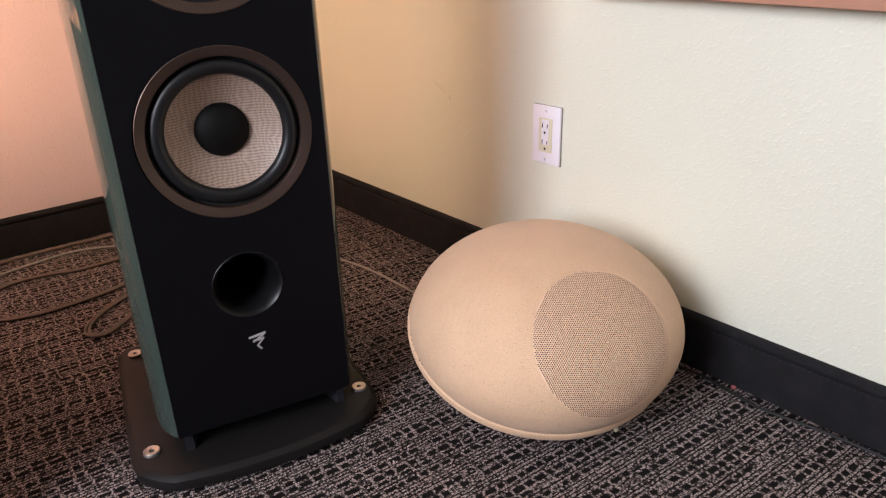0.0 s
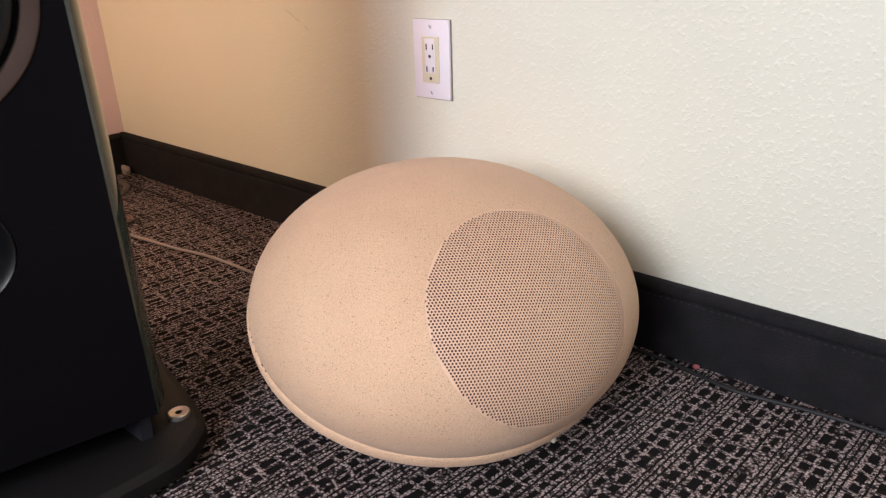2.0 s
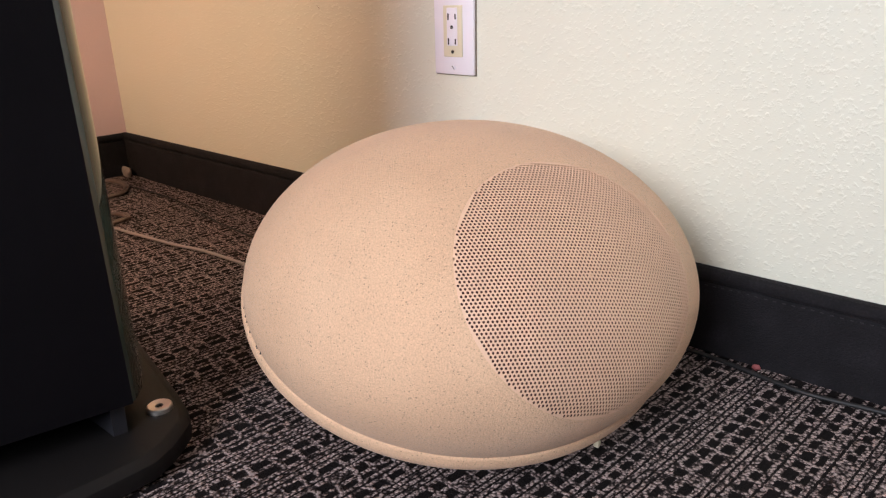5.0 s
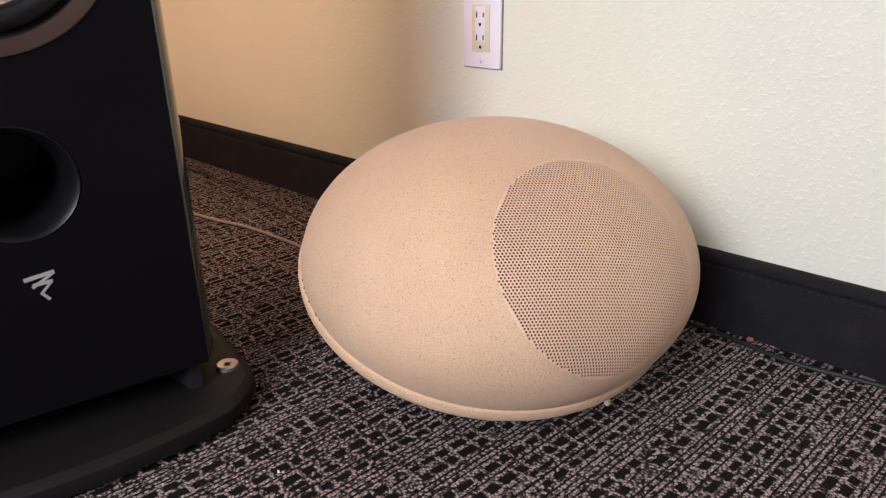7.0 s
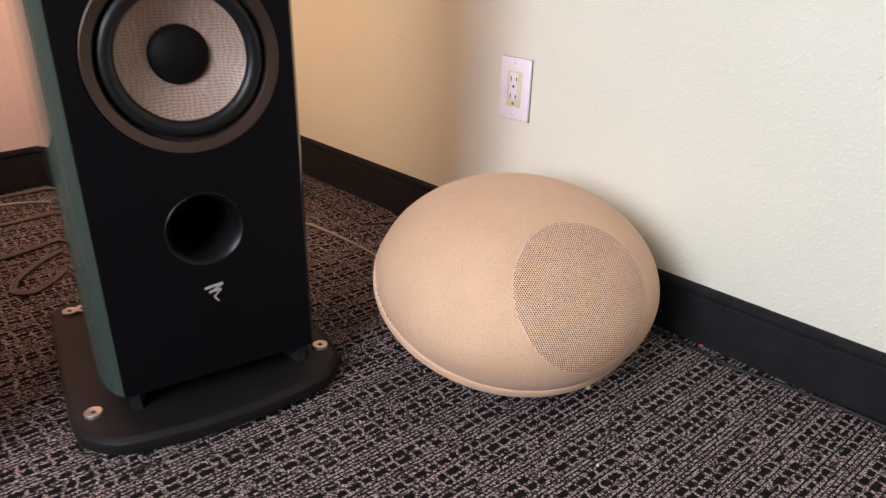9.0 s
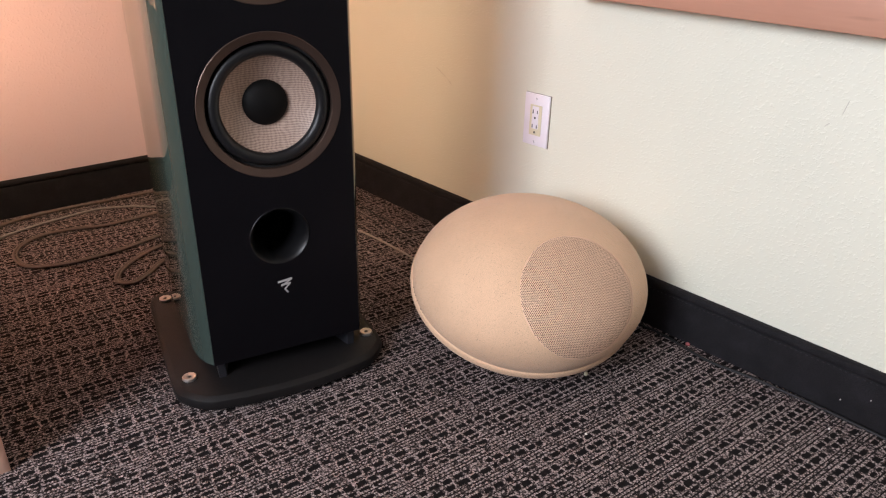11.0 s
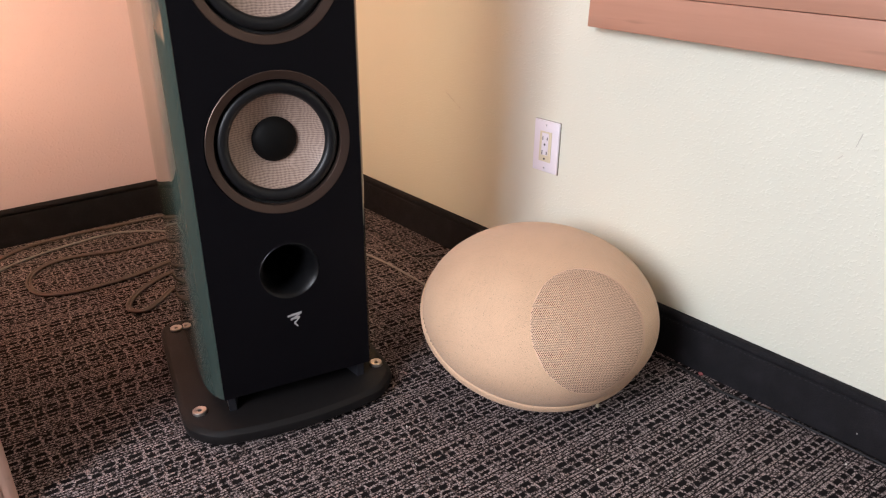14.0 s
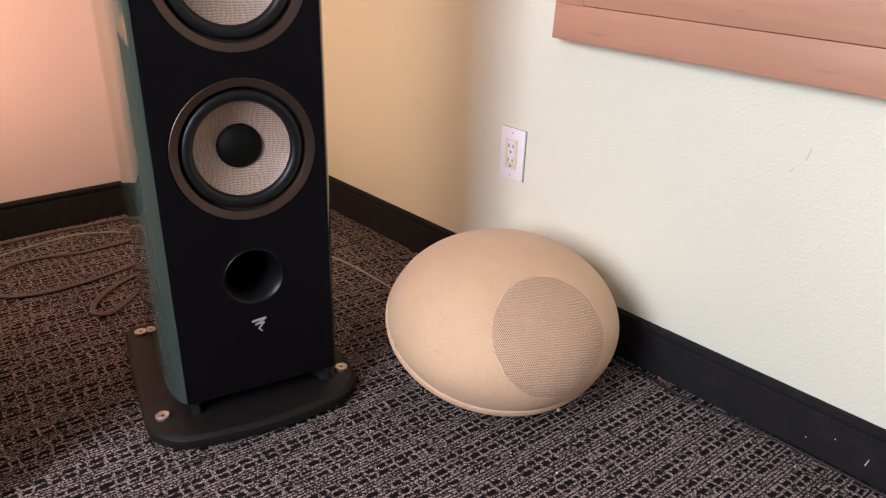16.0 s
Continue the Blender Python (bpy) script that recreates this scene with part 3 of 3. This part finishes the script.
def stone_speaker():
    s = thing("stone_speaker", pose(*EGG_MID[:2], 0), "beige pebble-shaped speaker with a round perforated grille on the carpet", "speaker")
    back = pose(*-EGG_MID.xy, 0)

    def put(bm):
        bmesh.ops.transform(bm, matrix=back, verts=bm.verts)
        return bm

    n = 144
    edge = [grille_point(GRILLE_R * math.cos(2 * math.pi * i / n), GRILLE_R * math.sin(2 * math.pi * i / n)) for i in range(n)]
    start = [(p - EGG_MID).normalized() for p in edge]
    pole = -(sum(start, Vector()).normalized())
    rings = [[p - GRILLE_AXIS * 0.006 for p in edge], edge]
    steps = 84
    for k in range(1, steps):
        rings.append([egg_point(d.slerp(pole, k / steps)) for d in start])
    part("shell", put(rings_mesh(rings, True, False, True)), M_STONE, s, "sandy beige moulded shell with dark specks", angle=60)

    # perforated grille: hexagonal cells with a round hole each, clipped to the disc
    pitch = 0.003
    bm = bmesh.new()
    cache = {}

    def vert(x, y, sink):
        r = math.hypot(x, y)
        if r > GRILLE_R:
            x, y = x * GRILLE_R / r, y * GRILLE_R / r
        key = (round(x, 6), round(y, 6), sink)
        if key not in cache:
            cache[key] = bm.verts.new(grille_point(x, y, sink + 0.0002))
        return cache[key]

    rows = int(GRILLE_R / (pitch * 0.866)) + 2
    hexes = [(math.cos(radians(30 + 60 * k)) * pitch / 1.732, math.sin(radians(30 + 60 * k)) * pitch / 1.732) for k in range(6)]
    tilt = radians(8)
    for j in range(-rows, rows + 1):
        for i in range(-rows - 8, rows + 9):
            gx, gy = (i + 0.5 * (j % 2)) * pitch, j * pitch * 0.866
            if math.hypot(gx, gy) > GRILLE_R + pitch * 0.62:
                continue

            def at(x, y, sink):
                x, y = gx + x, gy + y
                return vert(x * math.cos(tilt) - y * math.sin(tilt), x * math.sin(tilt) + y * math.cos(tilt), sink)

            outer = [at(x, y, 0.0) for x, y in hexes]
            if math.hypot(gx, gy) > GRILLE_R - pitch * 0.42:
                ring = list(dict.fromkeys(outer))
                if len(ring) > 2:
                    try:
                        bm.faces.new(ring)
                    except ValueError:
                        pass
                continue
            inner = [at(x * 0.65, y * 0.65, 0.0) for x, y in hexes]
            deep = [at(x * 0.63, y * 0.63, 0.001) for x, y in hexes]
            for k in range(6):
                q = (k + 1) % 6
                bm.faces.new((outer[k], outer[q], inner[q], inner[k]))
                bm.faces.new((inner[k], inner[q], deep[q], deep[k]))
    part("grille", put(bm), M_GRILLE, s, "beige perforated metal grille", angle=30)
    rings = [[grille_point(r * math.cos(2 * math.pi * i / 48), r * math.sin(2 * math.pi * i / 48), 0.009) for i in range(48)] for r in (GRILLE_R, 0.08, 0.05, 0.02, 0.002)]
    part("grille_backing", put(rings_mesh(rings)), M_CAVITY, s, "dark cavity behind the grille")

    # rim: a rounded flange all round, sloping with the underside
    m = 160
    line = []
    for i in range(m):
        a = 2 * math.pi * i / m
        p = Vector((0.95 + 0.2 * math.cos(a), 0.86 + 0.2 * math.sin(a), 0.05))
        lo, hi = 0.05, 1.6
        for _ in range(30):
            k = (lo + hi) / 2
            x, y = 0.95 + 0.2 * k * math.cos(a), 0.86 + 0.2 * k * math.sin(a)
            q = Vector((x, y, LIP[0] + LIP[1] * (x - 0.95) + LIP[2] * (y - 0.86)))
            if egg_field(q) < 0:
                lo = k
            else:
                hi = k
        line.append(q)
    up = Vector((-LIP[1], -LIP[2], 1)).normalized()
    profile = [(-0.012, 0.006), (0.0, 0.0055), (0.0022, 0.0048), (0.0036, 0.0036), (0.0042, 0.001), (0.0042, -0.004), (0.0034, -0.009), (0.001, -0.0135), (-0.005, -0.0175), (-0.014, -0.02), (-0.03, -0.023)]
    rings = []
    for i, p in enumerate(line):
        d = (line[(i + 1) % m] - line[i - 1]).normalized()
        out = d.cross(up).normalized()
        ring = [p + out * o + up * h for o, h in profile]
        rings.append([Vector((q.x, q.y, max(q.z, 0.002))) for q in ring])
    rings.append(rings[0])
    part("rim", put(rings_mesh(rings, False)), M_STONE, s, "rounded beige rim", angle=60)
    for turn, high, tall in ((2.98, 0.011, 0.006), (2.955, 0.008, 0.005), (2.92, 0.010, 0.004), (2.86, 0.009, 0.006), (2.83, 0.012, 0.004), (2.77, 0.010, 0.007), (2.72, 0.011, 0.005)):
        a = turn
        x, y = 0.95 + 0.27 * math.cos(a), 0.86 + 0.27 * math.sin(a)
        p = min(line, key=lambda q: (q.xy - Vector((x, y))).length)
        q = egg_point((p + up * (high + 0.001) - EGG_MID).normalized())
        d = (q - EGG_MID).normalized()
        side = d.cross(up).normalized()
        rise = side.cross(d)
        frame_m = Matrix((side, rise, d)).transposed().to_4x4()
        bm = box((-0.0004, -tall / 2, -0.0006), (0.0004, tall / 2, 0.0004))
        bmesh.ops.transform(bm, matrix=Matrix.Translation(q) @ frame_m @ Matrix.Rotation(radians(20), 4, "Z"), verts=bm.verts)
        part("mark", put(bm), M_SLOT, s, "small dark printed stroke")
    part("foot", put(box((0.9045, 0.6785, 0.0), (0.9105, 0.6845, 0.0075), 0.0018)), M_ALMOND, s, "small cream plastic foot")
    return s


stone_speaker()


# ---- on the walls ----
def power_outlet():
    s = thing("power_outlet", pose(X_EAST, 1.0645, 0.3495), "white wall outlet with an almond double socket", "outlet")
    part("cover_plate", box((-0.0058, -0.035, -0.057), (0.0, 0.035, 0.057), 0.0022), M_WHITE, s, "white bevelled plate")
    # brown sheet painting the plate's edge shadow, and the wall's cut-out edge
    part("plate_shade", box((-0.0009, -0.0364, -0.0580), (0.0, 0.0357, 0.0574)), M_GAP_SHADE, s, "brown edge for the shade and cut-out gap round the plate")
    rec = part("receptacle", box((-0.0078, -0.0165, -0.0333), (-0.004, 0.0165, 0.0333), 0.0012), M_ALMOND, s, "almond double receptacle")
    part("receptacle_face", box((-0.0088, -0.009, -0.0185), (-0.006, 0.0095, 0.0305), 0.0008), M_WHITE, rec)
    for z in (0.016, -0.016):
        for y, h in ((0.0062, 0.0042), (-0.0062, 0.0035)):
            part("slot", box((-0.0093, y - 0.0010, z + 0.003 - h), (-0.0085, y + 0.0010, z + 0.003 + h)), M_SLOT, rec)
        part("slot", lathe([(0.0024, 0.0006), (0.0024, -0.0004), (0.0003, -0.0004)], 16), M_SLOT, rec, "", pose(-0.0089 if z > 0 else -0.0079, 0, z - 0.0105, 0, 0, -90))
    for z in (0.0475, -0.0475):
        screw = part("screw", lathe([(0.0005, -0.0008), (0.0026, -0.0007), (0.0032, 0.0005)], 20), M_WHITE, s, "", pose(-0.0062, 0, z, 0, 0, -90))
        part("slit", box((-0.0024, -0.0012, -0.0004), (0.0024, -0.0007, 0.0004)), M_SLOT, screw, "", pose(0, 0, 0, 0, 55, 0))
    return s


power_outlet()


def framed_picture():
    """Wide wooden frame on the east wall: an outer rail, a thin dark joint and an inner rail."""
    y1, z0, w, h = 0.943, 0.6006, 1.25, 0.95
    s = thing("framed_picture", pose(X_EAST, y1 - w / 2, z0 + h / 2, 1.2, 0, 0), "picture in a wide reddish maple frame hung on the wall", "picture")
    front, hw, hh = -0.040, w / 2, h / 2
    r, gap = 0.0635, 0.0011
    part("rail", box((front, -hw, -hh), (-0.004, hw, -hh + r), 0.0012), M_MAPLE, s)
    part("rail", box((front, -hw, hh - r), (-0.004, hw, hh), 0.0012), M_MAPLE, s)
    for sy in (-1, 1):
        a, b = sorted((sy * hw, sy * (hw - r)))
        part("stile", box((front + 0.0006, a, -hh + r), (-0.004, b, hh - r), 0.001), M_MAPLE, s)
    part("backing", box((-0.02, -hw + 0.03, -hh + 0.03), (-0.002, hw - 0.03, hh - 0.03)), M_VOID, s)
    i, k = r + gap, 0.085
    part("inner_rail", box((front + 0.0004, -hw + i, -hh + i), (-0.021, hw - i, -hh + i + k), 0.001), M_MAPLE, s)
    part("inner_rail", box((front + 0.0004, -hw + i, hh - i - k), (-0.021, hw - i, hh - i), 0.001), M_MAPLE, s)
    for sy in (-1, 1):
        a, b = sorted((sy * (hw - i), sy * (hw - i - k)))
        part("inner_stile", box((front + 0.0008, a, -hh + i + k), (-0.021, b, hh - i - k), 0.001), M_MAPLE, s)
    part("canvas", box((-0.03, -hw + i + k, -hh + i + k), (-0.021, hw - i - k, hh - i - k)), M_ALMOND, s)
    return s


framed_picture()


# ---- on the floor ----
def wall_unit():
    # only the right front edge is known; unseen bulk and height block window light
    s = thing("tall_cabinet", pose(-0.8, 1.064, 0), "plain tan wood-laminate cabinet standing on the carpet, made tall to block window light", "cabinet")
    part("side_panel", box((0.849, 0.001, 0.0), (0.867, 0.2, 1.8), 0.0015), M_PANEL, s)
    part("side_panel", box((-0.867, 0.001, 0.0), (-0.849, 0.2, 1.8), 0.0015), M_PANEL, s)
    part("front_panel", box((-0.849, 0.0, 0.0), (0.849, 0.018, 1.8), 0.001), M_PANEL, s)
    part("back_panel", box((-0.849, 0.188, 0.0), (0.849, 0.198, 1.8)), M_PANEL, s)
    # unseen board and ends, added to keep the lamp's light off the floor
    part("lamp_block_top", box((0.1, 0.202, 0.56), (0.866, 0.596, 0.585), 0.002), M_PANEL, s)
    part("lamp_block_end", box((0.848, 0.202, 0.0), (0.866, 0.596, 0.56), 0.001), M_PANEL, s)
    part("lamp_block_end", box((0.1, 0.202, 0.0), (0.118, 0.596, 0.56), 0.001), M_PANEL, s)
    part("top", box((-0.87, -0.003, 1.8), (0.87, 0.203, 1.825), 0.003), M_PANEL, s)
    return s


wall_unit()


def cable(name, points, radius, mat, label, twin=False, z=None):
    path = smooth_path([(x, y, (radius + 0.001) if len(r) == 0 else r[0]) for x, y, *r in points])
    if not twin:
        return solid(name, tube(path, radius), mat, label, "cable")
    s = thing(name, pose(*path[0]), label, "cable")
    back = pose(*-path[0])
    for shift in (-radius * 1.12, radius * 1.12):
        bm = tube(path, radius, shift=shift)
        bmesh.ops.transform(bm, matrix=back, verts=bm.verts)
        part("conductor", bm, mat, s)
    return s


cable("speaker_cable", [(0.02, 1.9), (0.1, 1.965), (0.176, 2.012), (0.224, 2.052), (0.295, 2.086), (0.41, 2.094), (0.53, 2.087), (0.651, 2.083), (0.85, 2.075), (1.02, 2.1), (1.08, 2.068), (1.078, 1.994), (1.048, 1.944), (0.997, 1.927), (0.8, 1.92),
    (0.594, 1.91), (0.511, 1.906), (0.449, 1.908), (0.39, 1.93), (0.319, 1.938), (0.271, 1.914), (0.24, 1.865), (0.234, 1.807), (0.253, 1.757), (0.311, 1.73), (0.377, 1.725), (0.452, 1.733), (0.542, 1.755), (0.75, 1.8),
    (0.925, 1.808), (0.966, 1.785), (0.967, 1.753), (0.94, 1.734), (0.75, 1.715), (0.6, 1.71), (0.519, 1.691), (0.475, 1.674), (0.426, 1.639), (0.391, 1.599), (0.38, 1.56), (0.404, 1.538), (0.447, 1.564), (0.493, 1.604), (0.56, 1.62), (0.6, 1.58, 0.03), (0.598, 1.5, 0.09), (0.586, 1.42, 0.13), (0.575, 1.36, 0.14)],
    0.0032, M_TWIN, "brown twin speaker cable looped loosely on the carpet", twin=True)
cable("thin_wire", [(0.05, 1.89), (0.165, 1.949), (0.238, 1.988), (0.314, 2.013), (0.392, 2.028), (0.473, 2.036), (0.546, 2.007), (0.61, 1.956), (0.78, 1.84), (0.9, 1.745), (0.928, 1.62), (0.94, 1.53), (0.958, 1.443), (0.964, 1.334), (0.962, 1.242), (0.955, 1.12), (0.95, 1.0)],
    0.0028, M_WIRE, "thin pale wire running over the carpet to the stone speaker")
cable("black_wire", [(1.122, 0.8), (1.132, 0.69), (1.129, 0.64), (1.122, 0.6), (1.118, 0.56), (1.125, 0.515), (1.132, 0.47), (1.136, 0.42), (1.138, 0.36), (1.137, 0.2), (1.13, 0.0), (1.13, -0.5)],
    0.0026, M_BLACKWIRE, "thin black wire along the foot of the baseboard")
cable("black_lead", [(1.084, 1.985), (1.091, 1.89), (1.092, 1.797), (1.076, 1.682), (1.06, 1.569), (1.052, 1.45), (1.044, 1.395), (1.07, 1.368), (1.111, 1.335), (1.13, 1.28), (1.132, 1.0), (1.13, 0.8)],
    0.0017, M_BLACKWIRE, "thin black lead lying on the carpet beside the wall")


def scrap(name, at, size, mat, label, category):
    bm = bmesh.new()
    bmesh.ops.create_icosphere(bm, subdivisions=2, radius=1.0)
    for w in bm.verts:
        k = 1 + 0.5 * noise.noise(w.co * 1.7 + Vector((*at, 0)) * 9)
        w.co = Vector((w.co.x * size[0] * k, w.co.y * size[1] * k, w.co.z * size[2] * k))
    low = min(w.co.z for w in bm.verts)
    return solid(name, bm, mat, label, category, pose(at[0], at[1], -low - 0.0005))


scrap("red_scrap", (1.141, 0.618), (0.0034, 0.0046, 0.0034), M_RED, "tiny crumpled red scrap at the foot of the baseboard", "litter")
scrap("paper_scrap", (1.126, 2.088), (0.010, 0.012, 0.013), M_LINT, "crumpled grey scrap in the corner of the carpet", "litter")
M_FLUFF = simple("white_fluff", (0.72, 0.68, 0.64), 0.9, vary=0.1)
for at, size in (((0.78, 0.579), 0.0016), ((0.567, 0.772), 0.0013), ((0.612, 0.856), 0.0012), ((0.696, 0.997), 0.0013), ((1.097, 0.333), 0.0015), ((0.29, 1.52), 0.0016), ((0.264, 1.6), 0.0013)):
    tagged(scrap("lint_speck", at, (size, size * 1.3, size), M_FLUFF, "tiny white lint speck lying on the carpet", "litter"), group="lint on the carpet")
for y, z, length in ((0.343, 0.029, 0.002), (0.301, 0.051, 0.002), (0.249, 0.037, 0.014)):
    part("lint", box((-0.0008, -0.0008, -length / 2), (0.0006, 0.0008, length / 2), 0.0003, 1), M_FLUFF, board, "pale lint caught on the fabric", pose(X_EAST - 0.0153, y, z, 12, 0, 0))
